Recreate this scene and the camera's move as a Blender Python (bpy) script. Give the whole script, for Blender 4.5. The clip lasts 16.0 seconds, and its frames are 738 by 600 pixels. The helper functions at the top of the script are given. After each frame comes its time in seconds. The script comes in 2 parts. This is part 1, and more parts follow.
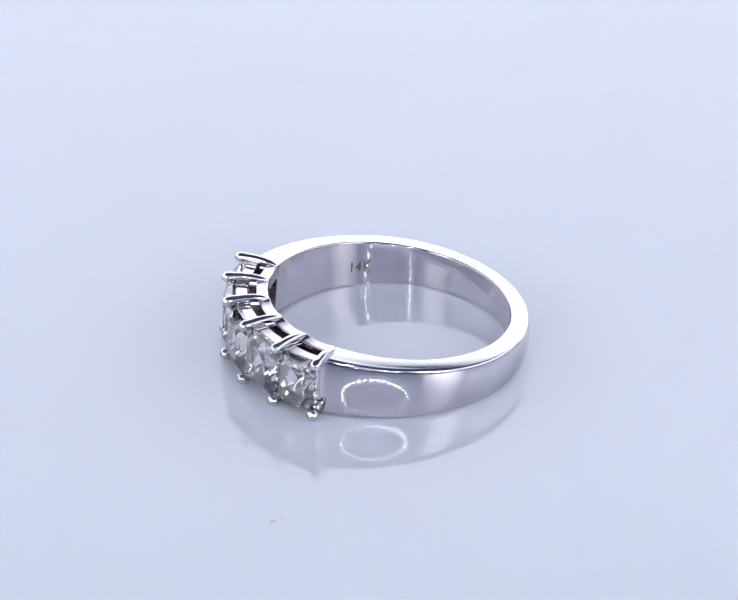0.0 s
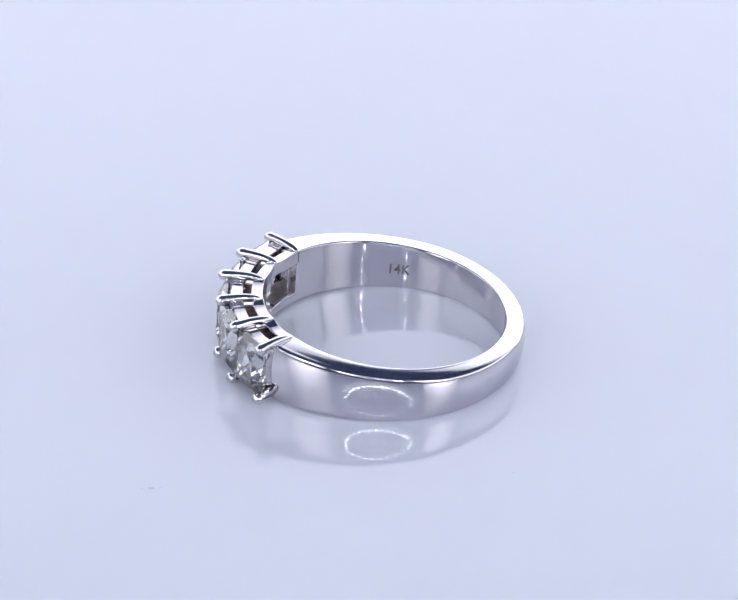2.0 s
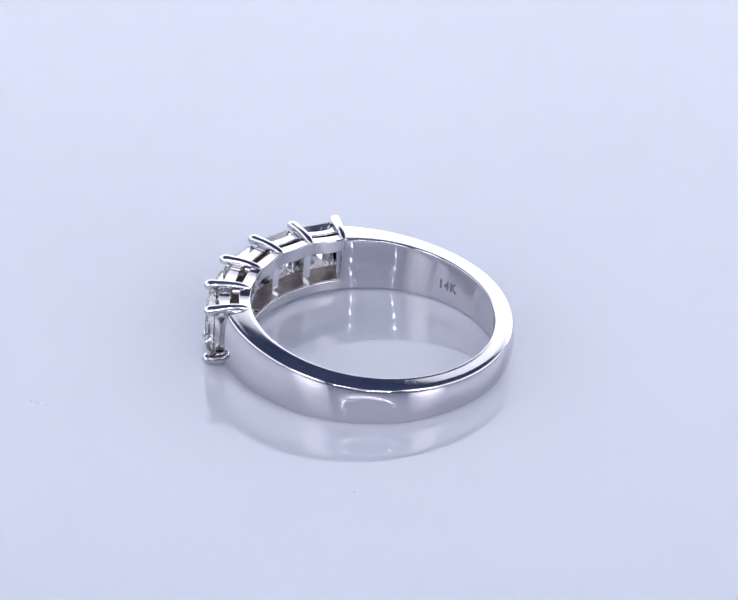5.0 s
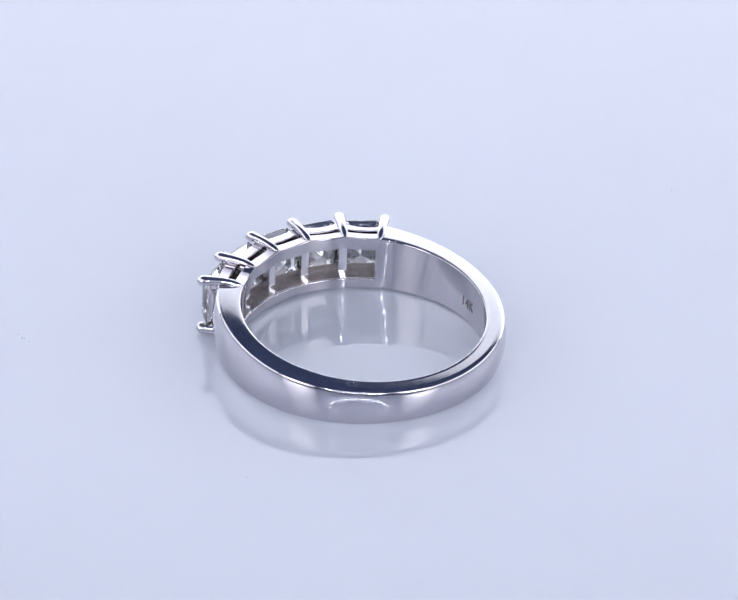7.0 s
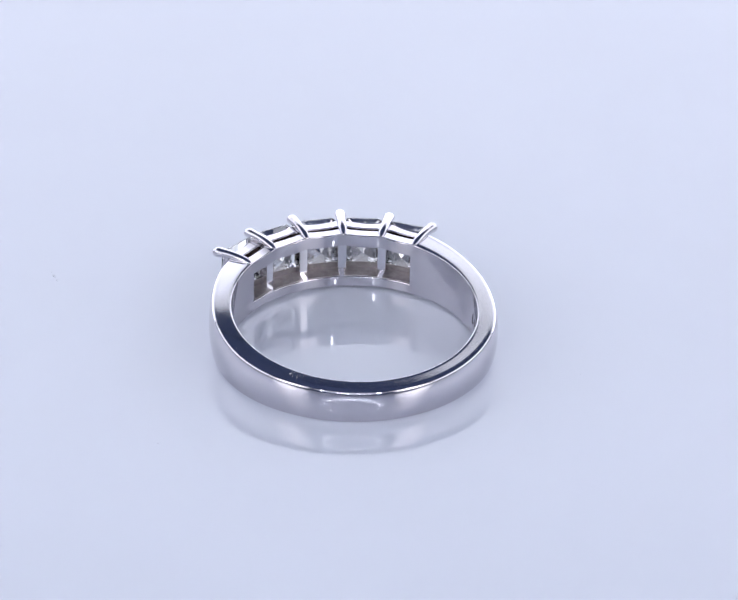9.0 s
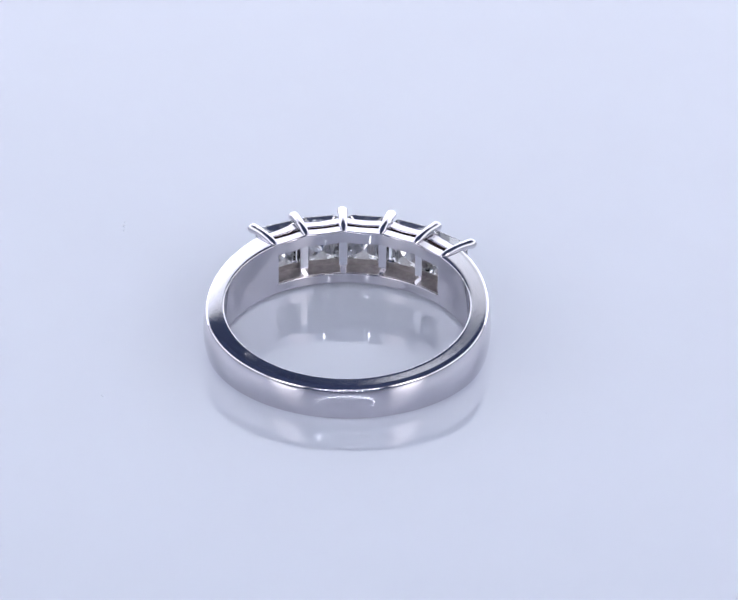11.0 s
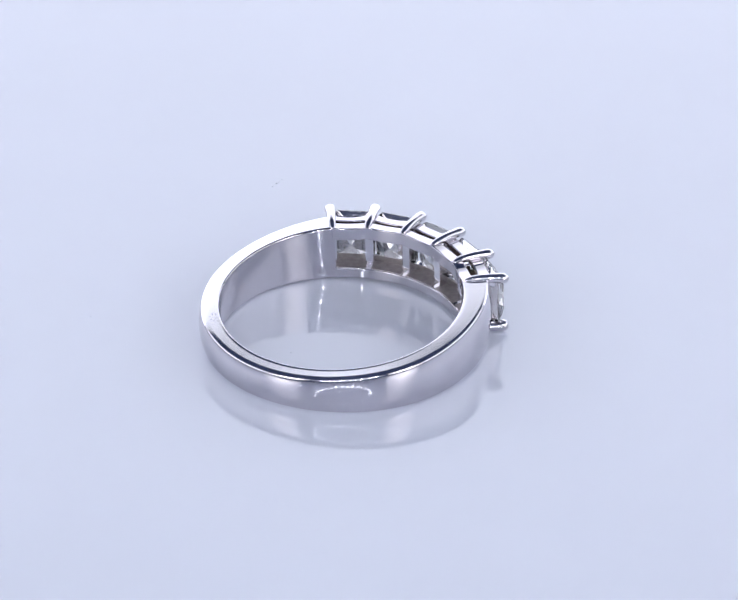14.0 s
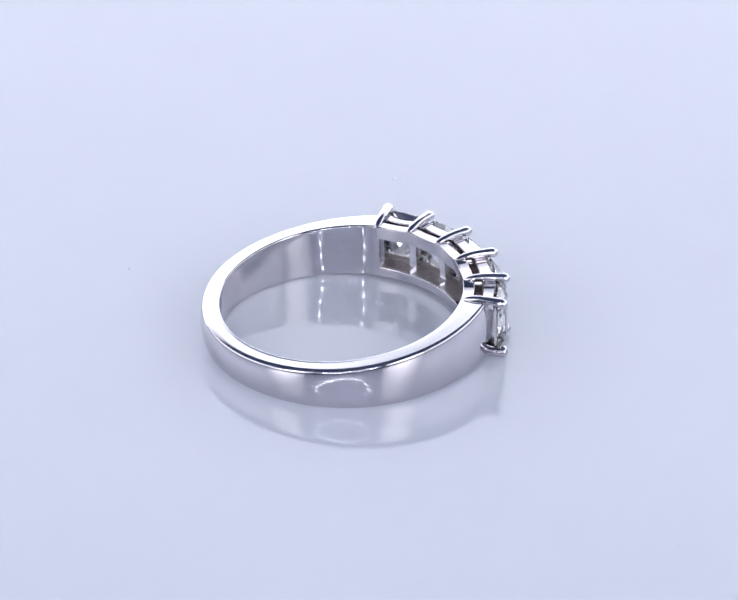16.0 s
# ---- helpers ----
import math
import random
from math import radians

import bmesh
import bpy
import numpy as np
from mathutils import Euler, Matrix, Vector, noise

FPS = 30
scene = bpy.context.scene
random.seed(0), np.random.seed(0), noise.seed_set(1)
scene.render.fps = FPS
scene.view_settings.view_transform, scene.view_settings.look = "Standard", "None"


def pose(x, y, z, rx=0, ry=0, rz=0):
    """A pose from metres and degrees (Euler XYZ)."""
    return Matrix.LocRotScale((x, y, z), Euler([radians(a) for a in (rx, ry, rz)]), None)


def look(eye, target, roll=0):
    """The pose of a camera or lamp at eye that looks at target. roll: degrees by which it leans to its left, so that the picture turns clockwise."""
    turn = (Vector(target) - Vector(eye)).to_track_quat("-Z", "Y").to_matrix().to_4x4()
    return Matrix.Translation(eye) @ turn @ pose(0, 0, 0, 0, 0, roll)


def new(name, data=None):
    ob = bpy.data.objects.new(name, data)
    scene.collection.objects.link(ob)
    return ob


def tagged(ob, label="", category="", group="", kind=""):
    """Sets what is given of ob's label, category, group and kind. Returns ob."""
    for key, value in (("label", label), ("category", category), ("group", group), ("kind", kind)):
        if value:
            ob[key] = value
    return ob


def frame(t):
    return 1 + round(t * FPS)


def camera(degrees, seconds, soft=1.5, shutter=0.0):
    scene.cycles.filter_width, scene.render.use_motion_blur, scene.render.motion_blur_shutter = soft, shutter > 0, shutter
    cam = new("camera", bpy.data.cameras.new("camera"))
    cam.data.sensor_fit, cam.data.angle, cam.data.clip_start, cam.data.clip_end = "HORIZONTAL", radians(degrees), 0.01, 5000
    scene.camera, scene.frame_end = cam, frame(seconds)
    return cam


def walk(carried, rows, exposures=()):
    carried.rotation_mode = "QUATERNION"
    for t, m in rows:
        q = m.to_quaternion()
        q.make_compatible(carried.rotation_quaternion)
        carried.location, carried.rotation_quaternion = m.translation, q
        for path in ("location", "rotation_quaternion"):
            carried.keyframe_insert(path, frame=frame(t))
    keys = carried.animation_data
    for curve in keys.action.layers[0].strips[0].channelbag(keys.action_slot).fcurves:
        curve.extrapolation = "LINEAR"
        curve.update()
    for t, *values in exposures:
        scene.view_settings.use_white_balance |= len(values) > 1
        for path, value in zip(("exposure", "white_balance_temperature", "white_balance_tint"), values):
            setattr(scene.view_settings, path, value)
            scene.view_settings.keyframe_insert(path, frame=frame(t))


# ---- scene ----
MM = 0.001

# ---- camera: stands still on its tripod, the turntable turns ----
EYE = Vector((0.0, -0.21201, 0.12585))
TARGET = Vector((0.000215, 0.005355, 0.0))
ROLL = 0.918
cam = camera(11.671, 16.0, soft=1.7)
walk(cam, [(0.0, look(EYE, TARGET, ROLL)), (16.0, look(EYE, TARGET, ROLL))])

# ---- world: dim room outside the light tent ----
world = bpy.data.worlds.new("world")
scene.world = world
world.use_nodes = True
world.node_tree.nodes["Background"].inputs["Color"].default_value = (0.55, 0.62, 0.85, 1)
world.node_tree.nodes["Background"].inputs["Strength"].default_value = 0.05

# light levels
BACKDROP_GLOW = 1.9
SOFTBOX_GLOW = {-1: 2.7, 1: 3.3}
LED_GLOW = 62.0
WALL_FILL_GLOW = 1.85


# ---- materials ----
def material(name):
    m = bpy.data.materials.new(name)
    m.use_nodes = True
    return m, m.node_tree.nodes, m.node_tree.links, m.node_tree.nodes["Principled BSDF"]


def noise_node(nodes, links, scale, detail=4.0, rough=0.55):
    c = nodes.new("ShaderNodeTexCoord")
    n = nodes.new("ShaderNodeTexNoise")
    n.inputs["Scale"].default_value = scale
    n.inputs["Detail"].default_value = detail
    n.inputs["Roughness"].default_value = rough
    links.new(c.outputs["Object"], n.inputs["Vector"])
    return n


def ramp_node(nodes, links, source, stops):
    r = nodes.new("ShaderNodeValToRGB")
    while len(r.color_ramp.elements) < len(stops):
        r.color_ramp.elements.new(0.5)
    for e, (p, c) in zip(r.color_ramp.elements, stops):
        e.position, e.color = p, (*c, 1)
    links.new(source, r.inputs["Fac"])
    return r


def bump_node(nodes, links, height, strength, distance, bsdf):
    b = nodes.new("ShaderNodeBump")
    b.inputs["Strength"].default_value = strength
    b.inputs["Distance"].default_value = distance
    links.new(height, b.inputs["Height"])
    links.new(b.outputs["Normal"], bsdf.inputs["Normal"])
    return b


def white_gold():
    m, nodes, links, b = material("polished_white_gold")
    b.inputs["Metallic"].default_value = 1.0
    cloud = noise_node(nodes, links, 420.0, 5.0)
    tint = ramp_node(nodes, links, cloud.outputs["Fac"], [(0.3, (0.62, 0.60, 0.635)), (0.7, (0.66, 0.64, 0.675))])
    links.new(tint.outputs["Color"], b.inputs["Base Color"])
    fine = noise_node(nodes, links, 2600.0, 6.0, 0.65)
    gloss = ramp_node(nodes, links, fine.outputs["Fac"], [(0.35, (0.008, 0.008, 0.008)), (0.75, (0.025, 0.025, 0.025))])
    links.new(gloss.outputs["Color"], b.inputs["Roughness"])
    bump_node(nodes, links, fine.outputs["Fac"], 0.03, 0.000003, b)
    return m


def satin_gold():
    m, nodes, links, b = material("satin_white_gold")
    b.inputs["Metallic"].default_value = 1.0
    fine = noise_node(nodes, links, 3000.0, 6.0, 0.7)
    tint = ramp_node(nodes, links, fine.outputs["Fac"], [(0.3, (0.70, 0.68, 0.70)), (0.7, (0.80, 0.78, 0.81))])
    links.new(tint.outputs["Color"], b.inputs["Base Color"])
    b.inputs["Roughness"].default_value = 0.2
    bump_node(nodes, links, fine.outputs["Fac"], 0.25, 0.00002, b)
    return m


def dark_slot_gold():
    m, nodes, links, b = material("shade_dark_slot_gold")
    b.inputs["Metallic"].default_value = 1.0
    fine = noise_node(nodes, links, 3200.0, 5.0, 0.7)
    # dark brown base paints in the shade down in the stone slots
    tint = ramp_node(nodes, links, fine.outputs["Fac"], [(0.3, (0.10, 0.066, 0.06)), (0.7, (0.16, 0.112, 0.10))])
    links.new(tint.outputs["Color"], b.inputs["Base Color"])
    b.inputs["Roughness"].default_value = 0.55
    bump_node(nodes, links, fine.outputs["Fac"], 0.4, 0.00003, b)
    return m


def tumbled_gold():
    m, nodes, links, b = material("dull_grey_tumbled_gold")
    b.inputs["Metallic"].default_value = 1.0
    fine = noise_node(nodes, links, 2200.0, 6.0, 0.7)
    tint = ramp_node(nodes, links, fine.outputs["Fac"], [(0.3, (0.30, 0.28, 0.285)), (0.7, (0.46, 0.43, 0.44))])
    links.new(tint.outputs["Color"], b.inputs["Base Color"])
    b.inputs["Roughness"].default_value = 0.45
    bump_node(nodes, links, fine.outputs["Fac"], 0.35, 0.00003, b)
    return m


def engraved():
    m, nodes, links, b = material("engraved_shadowy_metal")
    fine = noise_node(nodes, links, 3500.0, 4.0)
    tint = ramp_node(nodes, links, fine.outputs["Fac"], [(0.3, (0.07, 0.06, 0.07)), (0.75, (0.19, 0.17, 0.18))])
    links.new(tint.outputs["Color"], b.inputs["Base Color"])
    b.inputs["Metallic"].default_value = 0.1
    b.inputs["Roughness"].default_value = 0.5
    return m


def diamond():
    m, nodes, links, b = material("clear_diamond")
    b.inputs["Base Color"].default_value = (1.0, 1.0, 1.0, 1)
    b.inputs["Roughness"].default_value = 0.0
    b.inputs["IOR"].default_value = 2.0
    b.inputs["Transmission Weight"].default_value = 1.0
    return m


def diamond_back():
    """The pavilion facets, which throw most of the light back and let a little through."""
    m, nodes, links, b = material("diamond_pavilion")
    b.inputs["Base Color"].default_value = (1.0, 1.0, 1.0, 1)
    b.inputs["Roughness"].default_value = 0.0
    b.inputs["IOR"].default_value = 1.5
    b.inputs["Transmission Weight"].default_value = 1.0
    mirror = nodes.new("ShaderNodeBsdfGlossy")
    mirror.inputs["Color"].default_value = (0.99, 0.99, 0.99, 1)
    mirror.inputs["Roughness"].default_value = 0.0
    mix = nodes.new("ShaderNodeMixShader")
    mix.inputs["Fac"].default_value = 0.7
    links.new(b.outputs["BSDF"], mix.inputs[1])
    links.new(mirror.outputs["BSDF"], mix.inputs[2])
    links.new(mix.outputs["Shader"], nodes["Material Output"].inputs["Surface"])
    return m


def brushed_gold():
    m, nodes, links, b = material("finely_brushed_white_gold")
    b.inputs["Metallic"].default_value = 1.0
    fine = noise_node(nodes, links, 3400.0, 6.0, 0.7)
    tint = ramp_node(nodes, links, fine.outputs["Fac"], [(0.3, (0.74, 0.73, 0.76)), (0.7, (0.80, 0.79, 0.82))])
    links.new(tint.outputs["Color"], b.inputs["Base Color"])
    gloss = ramp_node(nodes, links, fine.outputs["Fac"], [(0.35, (0.06, 0.06, 0.06)), (0.75, (0.12, 0.12, 0.12))])
    links.new(gloss.outputs["Color"], b.inputs["Roughness"])
    bump_node(nodes, links, fine.outputs["Fac"], 0.15, 0.00001, b)
    return m


def acrylic():
    m, nodes, links, b = material("glossy_pale_blue_acrylic")
    cloud = noise_node(nodes, links, 28.0, 3.0)
    tint = ramp_node(nodes, links, cloud.outputs["Fac"], [(0.3, (0.590, 0.621, 0.716)), (0.7, (0.610, 0.641, 0.738))])
    links.new(tint.outputs["Color"], b.inputs["Base Color"])
    fine = noise_node(nodes, links, 900.0, 5.0, 0.7)
    gloss = ramp_node(nodes, links, fine.outputs["Fac"], [(0.4, (0.015, 0.015, 0.015)), (0.85, (0.05, 0.05, 0.05))])
    links.new(gloss.outputs["Color"], b.inputs["Roughness"])
    b.inputs["IOR"].default_value = 1.58
    return m


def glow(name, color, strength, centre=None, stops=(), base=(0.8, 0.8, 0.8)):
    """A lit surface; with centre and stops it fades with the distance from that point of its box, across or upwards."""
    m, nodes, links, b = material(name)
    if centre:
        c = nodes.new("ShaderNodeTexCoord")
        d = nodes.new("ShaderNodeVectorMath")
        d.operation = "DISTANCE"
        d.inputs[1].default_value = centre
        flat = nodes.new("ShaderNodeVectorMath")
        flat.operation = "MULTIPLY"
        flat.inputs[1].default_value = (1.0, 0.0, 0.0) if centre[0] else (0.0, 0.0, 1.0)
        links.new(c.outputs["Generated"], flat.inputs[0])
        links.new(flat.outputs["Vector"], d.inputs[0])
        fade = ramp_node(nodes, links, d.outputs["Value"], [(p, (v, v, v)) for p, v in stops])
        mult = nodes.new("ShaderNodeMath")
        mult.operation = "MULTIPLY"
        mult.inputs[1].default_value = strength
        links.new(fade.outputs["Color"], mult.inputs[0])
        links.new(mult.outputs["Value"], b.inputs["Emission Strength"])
    b.inputs["Base Color"].default_value = (*base, 1)
    b.inputs["Roughness"].default_value = 0.6
    b.inputs["Emission Color"].default_value = (*color, 1)
    b.inputs["Emission Strength"].default_value = strength
    return m


def matte(name, low, high, scale=40.0, rough=0.7):
    m, nodes, links, b = material(name)
    n = noise_node(nodes, links, scale, 5.0)
    tint = ramp_node(nodes, links, n.outputs["Fac"], [(0.3, low), (0.7, high)])
    links.new(tint.outputs["Color"], b.inputs["Base Color"])
    b.inputs["Roughness"].default_value = rough
    bump_node(nodes, links, n.outputs["Fac"], 0.2, 0.0005, b)
    return m


GOLD = white_gold()
SATIN = satin_gold()
ENGRAVED = engraved()
DIAMOND = diamond()
PAVILION = diamond_back()
BRUSHED = brushed_gold()
ACRYLIC = acrylic()
BACK_GLOW = glow("lit_backdrop_diffuser", (0.91, 0.945, 1.07), BACKDROP_GLOW, (0.0, 0.0, 0.0), [(0.42, 1.0), (0.72, 0.72), (0.86, 0.36), (0.97, 0.08)])
BOX_GLOW = {side: glow("lit_softbox_fabric", (1.0, 0.97, 1.0), SOFTBOX_GLOW[side], (0.5, 0.0, 0.0), [(0.06, 1.0), (0.28, 0.62), (0.48, 0.05)]) for side in (-1, 1)}
LED = glow("lit_led", (0.92, 0.96, 1.03), LED_GLOW)
WHITE_PLASTIC = matte("white_plastic", (0.66, 0.67, 0.70), (0.74, 0.75, 0.78))
BLACK = matte("black_plastic", (0.015, 0.015, 0.018), (0.03, 0.03, 0.034))
TENT = matte("dark_blue_grey_cloth", (0.055, 0.075, 0.15), (0.075, 0.10, 0.19))
SLOT_SHADE = dark_slot_gold()
TUMBLED = tumbled_gold()
# unseen side walls: glow added to fill shadows and brighten the stones
FILL_CLOTH = glow("pale_cloth_added_fill", (0.93, 0.96, 1.05), WALL_FILL_GLOW, (0.0, 0.0, 0.0), [(0.2, 0.16), (0.38, 1.0), (0.64, 0.95), (0.8, 0.15)], (0.3, 0.32, 0.4))
TABLE = matte("pale_grey_board", (0.45, 0.47, 0.52), (0.52, 0.54, 0.6), 15.0, 0.5)


# ---- mesh helpers ----
def part(name, bm, mat, parent=None, label="", smooth=True):
    bmesh.ops.recalc_face_normals(bm, faces=bm.faces)
    me = bpy.data.meshes.new(name)
    bm.to_mesh(me)
    bm.free()
    me.materials.append(mat)
    for p in me.polygons:
        p.use_smooth = smooth
    ob = new(name, me)
    ob.parent = parent
    return tagged(ob, label)


def skin(bm, rings, closed_ring=True, closed_path=False, caps=True):
    """Joins rings of points, given in metres, into one surface."""
    vs = [[bm.verts.new(p) for p in r] for r in rings]
    n = len(vs[0])
    last = len(vs) if closed_path else len(vs) - 1
    for i in range(last):
        a, b = vs[i], vs[(i + 1) % len(vs)]
        for j in range(n if closed_ring else n - 1):
            bm.faces.new((a[j], a[(j + 1) % n], b[(j + 1) % n], b[j]))
    if caps and not closed_path:
        bm.faces.new(vs[0])
        bm.faces.new(vs[-1][::-1])
    return bm


def bevel_box(size, at, bevel, segments=2):
    bm = bmesh.new()
    bmesh.ops.create_cube(bm, size=1.0)
    bmesh.ops.scale(bm, vec=size, verts=bm.verts)
    bmesh.ops.bevel(bm, geom=bm.edges[:], offset=bevel, segments=segments, affect="EDGES", profile=0.5)
    bmesh.ops.translate(bm, vec=at, verts=bm.verts)
    return bm


def disc(radius, top, bottom, edge, steps=128):
    prof = [(0.001 * radius, top)]
    prof += [(radius * k / 6, top) for k in range(1, 6)]
    prof += [(radius - edge + edge * math.sin(a), top - edge + edge * math.cos(a)) for a in [k * math.pi / 12 for k in range(7)]]
    prof += [(radius, bottom), (0.001 * radius, bottom)]
    bm = bmesh.new()
    rings = [[(r * math.cos(2 * math.pi * k / steps), r * math.sin(2 * math.pi * k / steps), z) for k in range(steps)] for r, z in prof]
    return skin(bm, rings)


LEAN = 0.0575


def polar(r, phi, z):
    """A point of the ring in millimetres and degrees, as metres. Its axis leans back a little, since the head is wider than the shank."""
    return Vector((r * math.cos(radians(phi)) - LEAN * (z - 2.6), r * math.sin(radians(phi)), z)) * MM


# ---- the setting: table and light tent ----
def build_setting():
    bm = bmesh.new()
    bmesh.ops.create_cube(bm, size=1.0)
    bmesh.ops.scale(bm, vec=(1.4, 1.4, 0.03), verts=bm.verts)
    bmesh.ops.translate(bm, vec=(0, 0, -0.055), verts=bm.verts)
    tagged(part("table_top", bm, TABLE, smooth=False), "pale grey matte board under the turntable", "table top", kind="structure")
    for name, size, at in (("wall_north", (1.44, 0.02, 0.9), (0, 0.71, 0.38)), ("wall_south", (1.44, 0.02, 0.9), (0, -0.71, 0.38)),
                           ("wall_east", (0.02, 1.4, 0.9), (0.71, 0, 0.38)), ("wall_west", (0.02, 1.4, 0.9), (-0.71, 0, 0.38))):
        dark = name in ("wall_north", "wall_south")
        label = "dark blue-grey cloth wall of the photo tent" if dark else "unseen pale cloth tent wall, glowing as added fill"
        tagged(part(name, bevel_box(size, at, 0.004), TENT if dark else FILL_CLOTH, smooth=False), label, "wall", kind="structure")
    tagged(part("ceiling", bevel_box((1.44, 1.44, 0.02), (0, 0, 0.84), 0.004), TENT, smooth=False), "dark cloth ceiling of the photo tent", "ceiling", kind="structure")


def build_backdrop():
    thing = new("light_panel")
    thing.location = (0, 0.33, -0.04)
    tagged(thing, "glowing bluish-white backdrop panel standing behind the turntable", "light panel")
    part("diffuser", bevel_box((0.86, 0.012, 0.36), (0, 0, 0.18), 0.003), BACK_GLOW, thing, smooth=False)
    for x in (-0.436, 0.436):
        part("frame_bar", bevel_box((0.012, 0.02, 0.36), (x, 0, 0.18), 0.002), BLACK, thing, "black frame bar", False)


def build_softbox(angle):
    """A softbox that faces the turntable, angle degrees round from the camera's side."""
    a = radians(angle)
    thing = new("softbox")
    thing.matrix_basis = pose(0.36 * math.sin(a), -0.36 * math.cos(a), -0.04, 0, 0, angle)
    tagged(thing, "square white glowing softbox on a black stand", "softbox", "softboxes beside the camera")
    turn = Matrix.Translation((0, 0, 0.25))
    bm = bevel_box((0.18, 0.006, 0.34), (0, 0.03, 0), 0.002)
    bm.transform(turn)
    part("diffuser", bm, BOX_GLOW[1 if angle > 0 else -1], thing, "glowing white fabric front", False)
    bm = bmesh.new()
    back = [[Vector((sx * 0.095 * k, y, sz * 0.175 * k)) for sx, sz in ((-1, -1), (1, -1), (1, 1), (-1, 1))] for k, y in ((1, 0.026), (1, 0.0), (0.3, -0.08))]
    skin(bm, back)
    bm.transform(turn)
    part("housing", bm, BLACK, thing, "black cloth housing", False)
    bm = bmesh.new()
    bmesh.ops.create_cone(bm, cap_ends=True, segments=16, radius1=0.008, radius2=0.008, depth=0.16)
    bmesh.ops.translate(bm, vec=(0, -0.08, 0.08), verts=bm.verts)
    part("pole", bm, BLACK, thing)
    bm = disc(0.06, 0.012, 0.0, 0.004, 32)
    bmesh.ops.translate(bm, vec=(0, -0.08, 0), verts=bm.verts)
    part("base_plate", bm, BLACK, thing)


def build_ring_light():
    thing = new("ring_light")
    thing.matrix_basis = look(EYE, TARGET, ROLL) @ pose(0, 0, 0.004)
    tagged(thing, "white ring light with a circle of lit LEDs round the lens", "ring light")
    steps, prof = 72, [(0.068, 0.0), (0.108, 0.0), (0.112, 0.006), (0.11, 0.02), (0.068, 0.02), (0.065, 0.006)]
    rings = [[(r * math.cos(2 * math.pi * k / steps), r * math.sin(2 * math.pi * k / steps), z) for r, z in prof] for k in range(steps)]
    part("housing", skin(bmesh.new(), rings, closed_path=True), WHITE_PLASTIC, thing, "", False)
    part("back_plate", disc(0.108, 0.034, 0.022, 0.002, 64), WHITE_PLASTIC, thing, "white round plate")
    bm = bmesh.new()
    bmesh.ops.create_cone(bm, cap_ends=True, segments=12, radius1=0.0028, radius2=0.0032, depth=0.002)
    first = part("led", bm, LED, thing, "small round white LED, lit", False)
    count = 30
    for k in range(count):
        a = 2 * math.pi * k / count
        ob = first if k == 0 else new("led", first.data)
        ob.parent = thing
        ob.location = (0.084 * math.cos(a), 0.084 * math.sin(a), -0.0012)
        if k:
            tagged(ob, "small round white LED, lit")


# ---- the turntable ----
def build_turntable():
    tagged(part("turntable", disc(0.08, -0.013, -0.04, 0.004, 96), BLACK), "low round black motor turntable under the acrylic disc", "turntable")
    thing = new("acrylic_disc")
    tagged(thing, "round glossy pale blue-white acrylic disc, lightly dusty", "disc")
    part("plate", disc(0.1, 0.0, -0.013, 0.0015, 160), ACRYLIC, thing)
    rng = random.Random(4)
    spots = [(-5.65, -22.6, 0.26), (-5.1, -22.3, 0.15), (-6.2, -22.9, 0.12), (15.0, -11.8, 0.15), (2.6, 14.9, 0.08), (5.3, -0.9, 0.1), (-15.5, 27.5, 0.14)]
    for x, y, r in spots:
        bm = bmesh.new()
        bmesh.ops.create_icosphere(bm, subdivisions=1, radius=1.0)
        for v in bm.verts:
            v.co *= rng.uniform(0.7, 1.2)
        bmesh.ops.scale(bm, vec=(r * MM, 0.55 * r * MM, 0.03 * MM), verts=bm.verts)
        bmesh.ops.rotate(bm, cent=(0, 0, 0), matrix=Matrix.Rotation(rng.uniform(0, 3), 3, "Z"), verts=bm.verts)
        bmesh.ops.translate(bm, vec=(x * MM, y * MM, 0), verts=bm.verts)
        part("dust_speck", bm, ACRYLIC, thing, "faint grey dust speck")
    return thing


# ---- the ring, in millimetres; angle 0 is the middle stone ----
INNER = 8.25
PRONGS = (-43.2, -26.7, -8.9, 8.9, 26.7, 43.2)


def rim_top(phi, r=8.9):
    return 3.54 + 0.115 * r * math.cos(radians(phi))


def rim_bottom(phi, r=8.9):
    """The lower edge, which rises off the disc towards the head."""
    return 0.005 + 0.17 * max(0.0, math.cos(radians(phi))) ** 0.8


def crown(phi):
    """How far the rim's outer edge is polished down: more on one shoulder, less on the other."""
    a = (phi + 180) % 360 - 180
    k = max(0.0, min(1.0, (a - 20) / 25, (155 - a) / 45))
    flat = math.exp(-0.5 * ((phi % 360 - 218) / 26) ** 2)
    return 0.03 + 0.11 * k * k * (3 - 2 * k) - 0.045 * flat


def outer(phi):
    """The radius of the band's outside edge: it grows towards the shoulders."""
    a = abs((phi + 180) % 360 - 180)
    k = max(0.0, (102 - a) / 59)
    return 9.52 + 0.65 * k * k + 0.08 * math.exp(-0.5 * ((a - 113) / 18) ** 2)


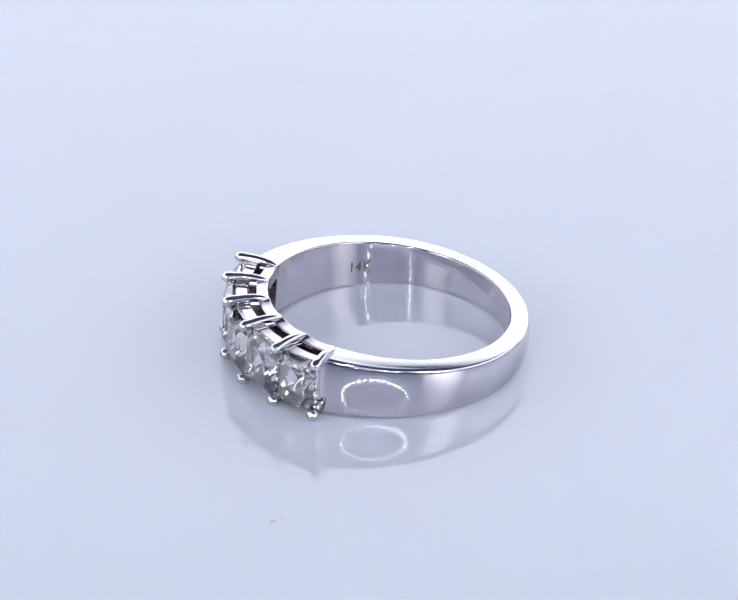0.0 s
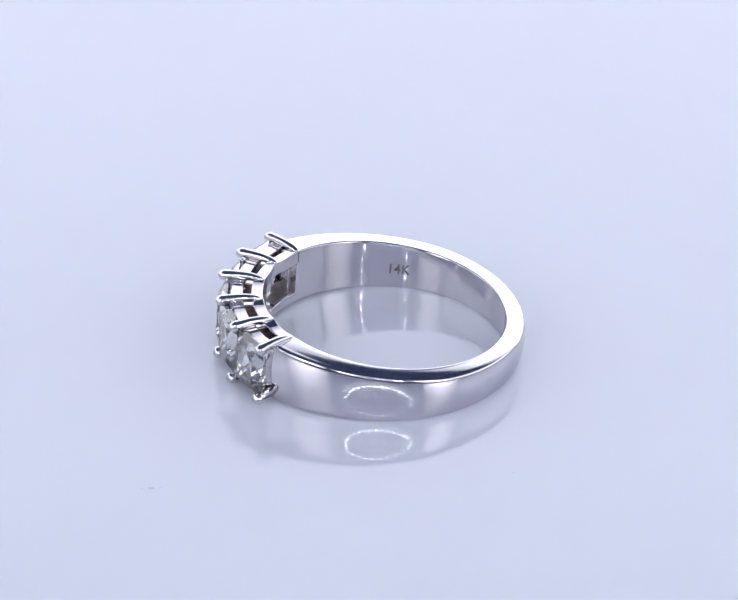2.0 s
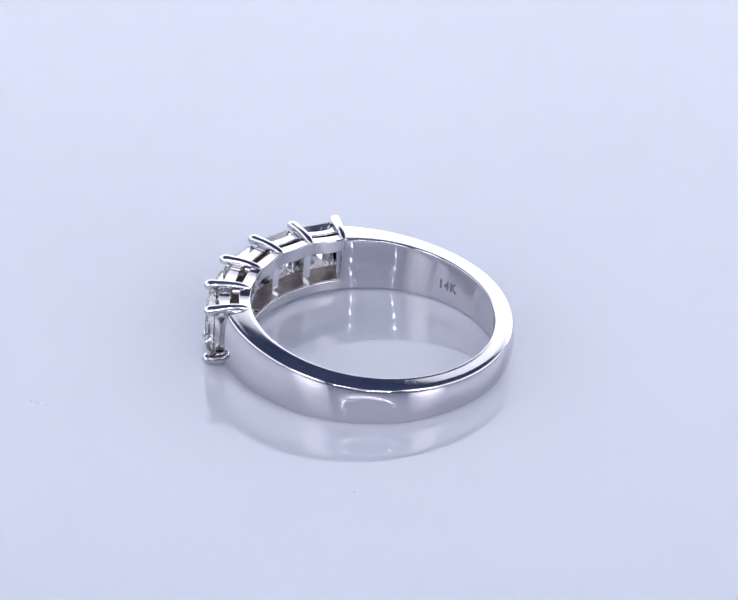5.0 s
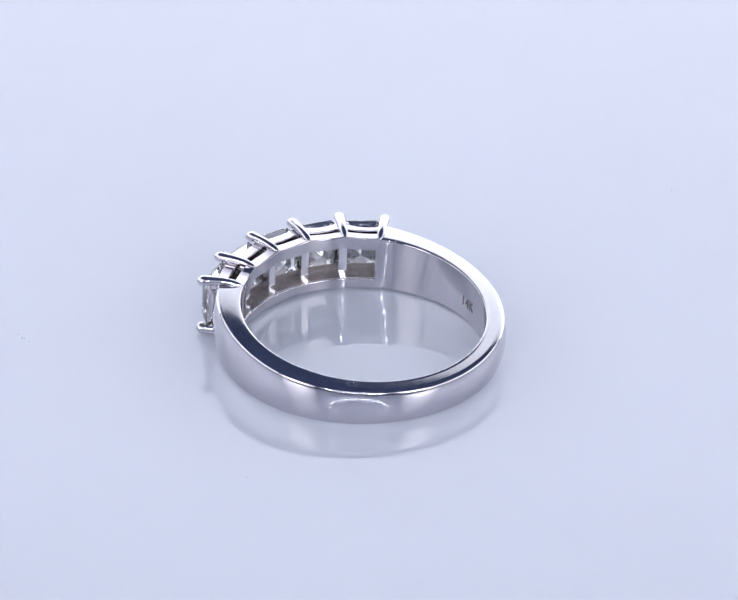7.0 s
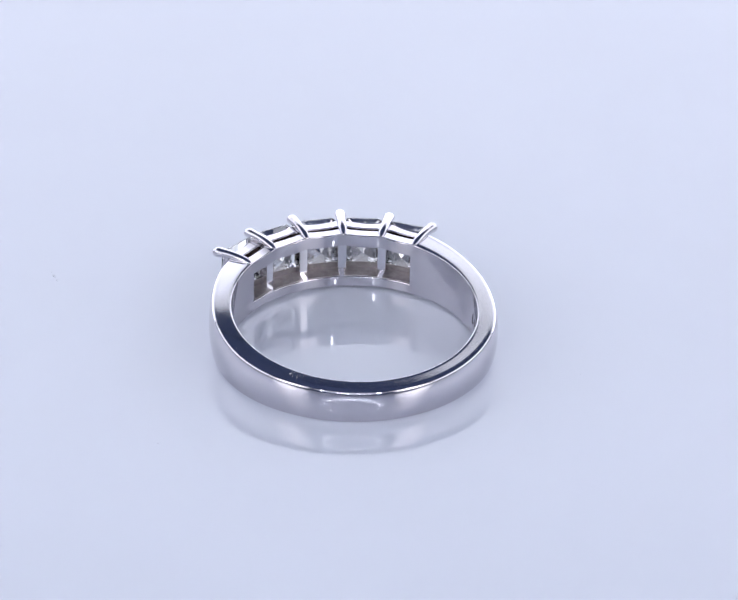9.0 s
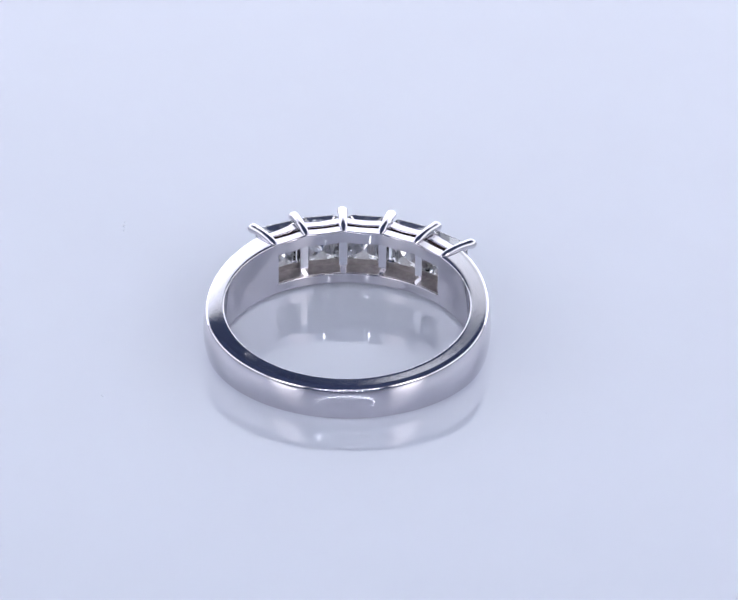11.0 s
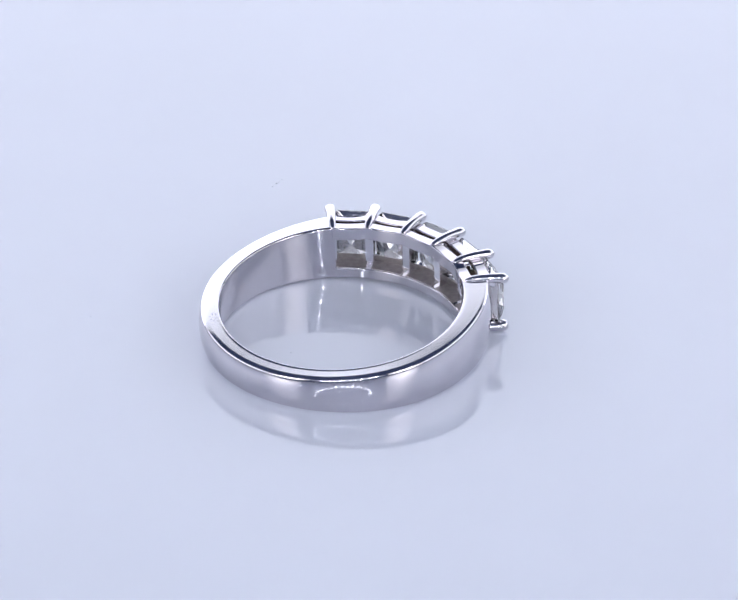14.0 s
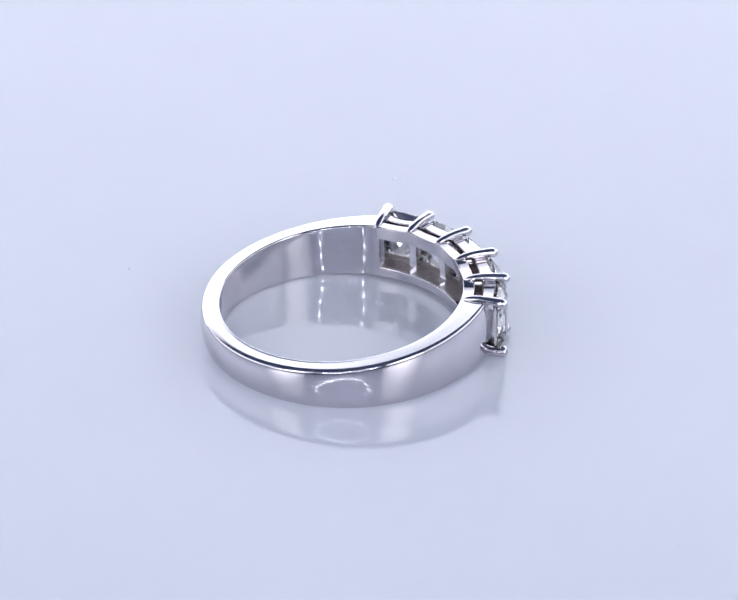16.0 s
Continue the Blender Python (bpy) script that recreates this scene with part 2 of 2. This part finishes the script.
def band_profile(phi):
    """The band's section as (radius, height): slightly barrelled inside, flat edges, domed outside."""
    ro = outer(phi)
    zi, zo = rim_top(phi, INNER), rim_top(phi, ro) - crown(phi)
    bi, bo = rim_bottom(phi, INNER), rim_bottom(phi, ro)
    e, f, g = 0.12, 0.24, 0.24
    dome = 0.17 + 0.05 * (ro - 9.53) / 0.65
    pts = []
    lo, hi = bi + e, zi - e
    for k in (0, 0.03, 0.1, 0.2, 0.3, 0.4, 0.5, 0.6, 0.7, 0.8, 0.9, 0.97, 1.0):
        pts.append((INNER + 0.045 * (2 * k - 1) ** 2, lo + (hi - lo) * k))
    for k in range(1, 6):
        a = radians(90 * k / 5)
        pts.append((INNER + 0.045 + e - e * math.cos(a), hi + e * math.sin(a)))
    l2, r2 = INNER + 0.045 + e, ro - f
    for k in (0.06, 0.2, 0.4, 0.6, 0.8, 0.92):
        r = l2 + (r2 - l2) * k
        pts.append((r, rim_top(phi, r) - crown(phi) * k * (0.6 + 0.4 * k)))
    for k in range(0, 8):
        a = radians(8 + 66 * k / 7)
        pts.append((r2 + f * math.sin(a), zo - f + f * math.cos(a)))
    r0, z0 = pts[-1]
    z1 = bo + g - g * math.cos(radians(72))
    half = (z0 - z1) / 2
    for k in range(1, 28):
        s = 1 - 2 * k / 28
        pts.append((r0 + dome * (1 - s * s), (z0 + z1) / 2 + s * half))
    for k in range(6, -1, -1):
        a = radians(72 * k / 6)
        pts.append((r0 - g * math.sin(radians(72)) + g * math.sin(a), bo + g - g * math.cos(a)))
    r2 = pts[-1][0]
    for k in (0.96, 0.85, 0.6, 0.3, 0.06):
        r = l2 + (r2 - l2) * k
        pts.append((r, rim_bottom(phi, r)))
    for k in range(5, 0, -1):
        a = radians(90 * k / 5)
        pts.append((INNER + 0.045 + e - e * math.cos(a), lo - e * math.sin(a)))
    return pts


def build_band(ring):
    steps = 220
    first, last = 42.2, 317.8
    rings = []
    for i in range(steps + 1):
        phi = first + (last - first) * i / steps
        rings.append([polar(r, phi, z) for r, z in band_profile(phi)])
    bm = skin(bmesh.new(), rings, caps=False)
    # separate vertices for the two end faces, so that their edges stay crisp
    for r in (rings[0], rings[-1]):
        bm.faces.new([bm.verts.new(p) for p in r])
    band = part("band", bm, GOLD, ring)
    band.data.materials.append(BRUSHED)
    for p in band.data.polygons:
        p.material_index = 1 if p.normal.z > 0.9 else 0


def bent(phi):
    """How far a straight bay between two prongs cuts inside its circle."""
    for a, b in zip(PRONGS, PRONGS[1:]):
        if a <= phi <= b:
            return math.cos(radians((b - a) / 2)) / math.cos(radians(phi - (a + b) / 2))
    return 1.0


def scoop(phi):
    """0 at the prongs, 1 in the middle of a bay."""
    for a, b in zip(PRONGS, PRONGS[1:]):
        if a <= phi <= b:
            return 1 - ((phi - (a + b) / 2) / ((b - a) / 2)) ** 2
    return 0.0


def build_rail(ring, r0, r1, top, thick, straight, drop=0.0):
    rings, steps = [], 120
    for i in range(steps + 1):
        phi = -43.6 + 87.2 * i / steps
        k = bent(phi) if straight else 1.0
        a, b = r0 * (1 - (1 - k) * straight), r1 * (1 - (1 - k) * straight)
        dip = drop + 0.14 * scoop(phi)
        z = (rim_top(phi) - dip - thick / 2) if top else (rim_bottom(phi) + drop + thick / 2)
        hw, hh, e = (b - a) / 2, thick / 2, 0.08
        pts = []
        for cx, cz, start in ((hw - e, hh - e, 0), (-hw + e, hh - e, 90), (-hw + e, -hh + e, 180), (hw - e, -hh + e, 270)):
            for s in range(0, 5):
                t = radians(start + 22.5 * s)
                pts.append(((a + b) / 2 + cx + e * math.cos(t), z + cz + e * math.sin(t)))
        full = []
        for p, q in zip(pts, pts[1:] + pts[:1]):
            full.append(p)
            d = math.hypot(q[0] - p[0], q[1] - p[1])
            if d > 0.2:
                for u in (0.05, 0.5, 0.95):
                    full.append((p[0] + (q[0] - p[0]) * u, p[1] + (q[1] - p[1]) * u))
        if r0 == INNER:
            # the inner face carries on the band's barrel shape
            hgt = rim_top(phi)
            full = [(r + 0.045 * max(0.0, 1 - (r - INNER) / 0.4) * (2 * zz / hgt - 1) ** 2, zz) for r, zz in full]
        rings.append([polar(r, phi, zz) for r, zz in full])
    part("gallery_rail", skin(bmesh.new(), rings), GOLD, ring)


def build_seat(ring, a, b, top):
    """The dull floor of the slot between the two rails of one bay; the upper one has the slot's shade in its colour."""
    rings = []
    for i in range(9):
        phi = a + 1.2 + (b - a - 2.4) * i / 8
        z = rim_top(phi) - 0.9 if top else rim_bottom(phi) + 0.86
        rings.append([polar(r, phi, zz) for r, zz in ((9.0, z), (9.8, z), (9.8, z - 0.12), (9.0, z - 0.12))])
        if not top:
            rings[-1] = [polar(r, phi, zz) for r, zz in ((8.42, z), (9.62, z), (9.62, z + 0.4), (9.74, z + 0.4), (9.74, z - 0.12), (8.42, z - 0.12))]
    part("seat", skin(bmesh.new(), rings), SLOT_SHADE if top else TUMBLED, ring, "dull dark brown slot floor, shade in its colour" if top else "dull grey gold ledge", False)


def build_prong(ring, phi, top):
    """A claw: a bar that runs out over the rails and ends in a bead on the stones' girdles."""
    edge = rim_top(phi) if top else 0.005
    sign = 1 if top else -1
    # radius, height over the rim's edge, half width, half thickness
    line = [(8.34, -0.20, 0.08, 0.07), (8.5, -0.12, 0.21, 0.16), (8.9, -0.03, 0.29, 0.25), (9.5, 0.03, 0.32, 0.29), (10.1, 0.05, 0.33, 0.30),
            (10.6, 0.03, 0.36, 0.31), (10.9, 0.0, 0.39, 0.34), (11.1, -0.04, 0.40, 0.36), (11.28, -0.09, 0.36, 0.32), (11.42, -0.13, 0.26, 0.24), (11.49, -0.16, 0.11, 0.1)]
    lift = 0.0 if top else -0.42
    if not top:
        line = [(r, h * 0.6, w * 1.12, t * 1.12) for r, h, w, t in line]
    er = Vector((math.cos(radians(phi)), math.sin(radians(phi)), 0))
    et = Vector((-er.y, er.x, 0))
    # smooth the line by Catmull-Rom
    fine = []
    for i in range(len(line) - 1):
        p0, p1, p2, p3 = [line[max(0, min(len(line) - 1, i + k))] for k in (-1, 0, 1, 2)]
        for s in range(4):
            t = s / 4
            fine.append([0.5 * (2 * b + (c - a) * t + (2 * a - 5 * b + 4 * c - d) * t * t + (3 * b - a - 3 * c + d) * t ** 3) for a, b, c, d in zip(p0, p1, p2, p3)])
    fine.append(line[-1])
    rings = []
    for i, (r, h, w, t) in enumerate(fine):
        q = fine[min(i + 1, len(fine) - 1)]
        p = fine[max(i - 1, 0)]
        d = Vector((q[0] - p[0], sign * (q[1] - p[1]))).normalized()
        c = polar(r, phi, edge + sign * (h + lift)) / MM
        nrm = er * -d.y + Vector((0, 0, d.x))
        ringpts = []
        for k in range(14):
            a = 2 * math.pi * k / 14
            ringpts.append((c + et * (w * math.cos(a)) + nrm * (t * math.sin(a))) * MM)
        rings.append(ringpts)
    part("prong", skin(bmesh.new(), rings), GOLD, ring)


def build_bar(ring, phi):
    """An upright post between two of the windows inside the head."""
    lo, hi = rim_bottom(phi) + 0.3, rim_top(phi) - 0.4
    bm = bevel_box((0.75 * MM, 0.6 * MM, (hi - lo) * MM), (0, 0, 0), 0.05 * MM, 2)
    bm.transform(Matrix.Translation(polar(INNER + 0.98, phi, (lo + hi) / 2)) @ Matrix.Rotation(radians(-3.3), 4, "Y") @ Matrix.Rotation(radians(phi), 4, "Z"))
    part("gallery_post", bm, BRUSHED, ring, smooth=False)


def stone_mesh(width, height):
    """A radiant-cut stone: cut-corner outline, faceted crown and pavilion. x is outward, y across, z along the finger."""
    def outline(k, cut):
        w, h = width / 2 * k, height / 2 * k
        c = cut * k
        return [(w - c, -h), (w, -h + c), (w, h - c), (w - c, h), (-w + c, h), (-w, h - c), (-w, -h + c), (-w + c, -h)]

    count, cut = 16, 0.5
    bm = bmesh.new()

    def ring_of(scale, x, half):
        """count points round the outline, shifted by half a step on every second ring."""
        pts = outline(scale, cut)
        made = []
        for i in range(count):
            u = ((i + half) / (count / 8)) % 8
            p, q, f = pts[int(u)], pts[(int(u) + 1) % 8], u - int(u)
            made.append(bm.verts.new((x * MM, (p[0] + (q[0] - p[0]) * f) * MM, (p[1] + (q[1] - p[1]) * f) * MM)))
        return made

    rings = [(ring_of(0.64, 0.60, 0), 0), (ring_of(0.80, 0.42, 0.5), 1), (ring_of(1.0, 0.06, 0), 0), (ring_of(1.0, -0.03, 0), 0),
             (ring_of(0.80, -0.44, 0.5), 1), (ring_of(0.56, -0.80, 0), 0), (ring_of(0.30, -1.10, 0.5), 1)]
    bm.faces.new(rings[0][0])
    for (a, p), (b, q) in zip(rings, rings[1:]):
        for i in range(count):
            j = (i + 1) % count
            if p == q:
                made = [(a[i], a[j], b[j], b[i])]
            elif q:
                made = [(a[i], a[j], b[i]), (a[j], b[j], b[i])]
            else:
                made = [(a[i], b[j], b[i]), (a[i], a[j], b[j])]
            for f in made:
                bm.faces.new(f).material_index = 1 if b[0].co.x < -0.1 * MM else 0
    rng = random.Random(5)
    for ring_verts, odd in rings[4:]:
        for v in ring_verts:
            v.co += Vector((rng.uniform(-0.05, 0.05), rng.uniform(-0.04, 0.04), rng.uniform(-0.04, 0.04))) * MM
    culet = bm.verts.new((-1.36 * MM, 0, 0))
    last = rings[-1][0]
    for i in range(count):
        bm.faces.new((last[i], last[(i + 1) % count], culet)).material_index = 1
    return bm


def build_stones(ring):
    first = None
    for a, b in zip(PRONGS, PRONGS[1:]):
        phi = (a + b) / 2
        z = (rim_top(phi) + rim_bottom(phi)) / 2 + 0.1
        if first is None:
            first = part("diamond", stone_mesh(3.15, 3.95), DIAMOND, ring, "clear radiant-cut diamond", smooth=False)
            first.data.materials.append(PAVILION)
            ob = first
        else:
            ob = tagged(new("diamond", first.data), "clear radiant-cut diamond")
            ob.parent = ring
        ob.matrix_basis = Matrix.Translation(polar(10.66, phi, z)) @ Matrix.Rotation(radians(phi), 4, "Z") @ Matrix.Rotation(radians(-2.5), 4, "Y")


def build_mark(ring):
    """The purity mark, engraved on the inside of the band."""
    curve = bpy.data.curves.new("mark", "FONT")
    curve.body = "14K"
    curve.size = 1.05
    curve.offset = 0.02
    curve.align_x, curve.align_y = "CENTER", "CENTER"
    curve.space_character = 1.1
    tmp = bpy.data.objects.new("mark_text", curve)
    me = bpy.data.meshes.new_from_object(tmp)
    bm = bmesh.new()
    bm.from_mesh(me)
    bpy.data.objects.remove(tmp)
    bpy.data.meshes.remove(me)
    bpy.data.curves.remove(curve)
    bmesh.ops.subdivide_edges(bm, edges=bm.edges[:], cuts=2)
    for v in bm.verts:
        phi = 263.0 - math.degrees(v.co.x * 0.86 / INNER)
        v.co = polar(INNER - 0.006, phi, 1.5 + v.co.y)
    ob = part("purity_mark", bm, ENGRAVED, ring, "engraved 14K purity mark", False)
    return ob


def build_scratches(ring):
    rng = random.Random(9)
    for k in range(14):
        phi, r = 140.5 + rng.uniform(-3.5, 3.5), rng.uniform(8.55, 9.1)
        length, turn = rng.uniform(0.1, 0.4), rng.uniform(0, 180)
        bm = bevel_box((length * MM, 0.014 * MM, 0.006 * MM), (0, 0, 0), 0.002 * MM, 1)
        bm.transform(Matrix.Translation(polar(r, phi, rim_top(phi, r) - 0.003)) @ Matrix.Rotation(radians(6.5), 4, "Y") @ Matrix.Rotation(radians(turn), 4, "Z"))
        part("scratch", bm, SATIN, ring, "fine scratch in the polish")


def build_ring():
    ring = new("diamond_ring")
    tagged(ring, "polished white gold ring with five diamonds, lying on its side", "ring")
    build_band(ring)
    for top in (True, False):
        build_rail(ring, INNER, 9.08, top, 0.95 if top else 0.8, 0.0, 0.03)
        build_rail(ring, 9.72, 10.55, top, 0.5, 0.9, 0.16)
    for phi in PRONGS:
        build_prong(ring, phi, True)
        build_prong(ring, phi, False)
        build_bar(ring, phi)
    for a, b in zip(PRONGS, PRONGS[1:]):
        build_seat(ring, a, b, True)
        build_seat(ring, a, b, False)
    build_stones(ring)
    build_mark(ring)
    build_scratches(ring)
    return ring


build_setting()
build_backdrop()
build_softbox(-46)
build_softbox(46)
build_ring_light()
turntable = build_turntable()
ring = build_ring()

# ---- the turning ----
SPEED = -10.670
RING_AT = (1.56 * MM, -0.61 * MM)
RING_TURN = 200.9


def motions():
    disc_rows, ring_rows = [], []
    for k in range(33):
        t = k * 0.5
        spin = Matrix.Rotation(radians(SPEED * t), 4, "Z")
        disc_rows.append((t, spin))
        ring_rows.append((t, spin @ pose(RING_AT[0], RING_AT[1], 0, 0, 0, RING_TURN)))
    walk(turntable, disc_rows)
    walk(ring, ring_rows)


motions()
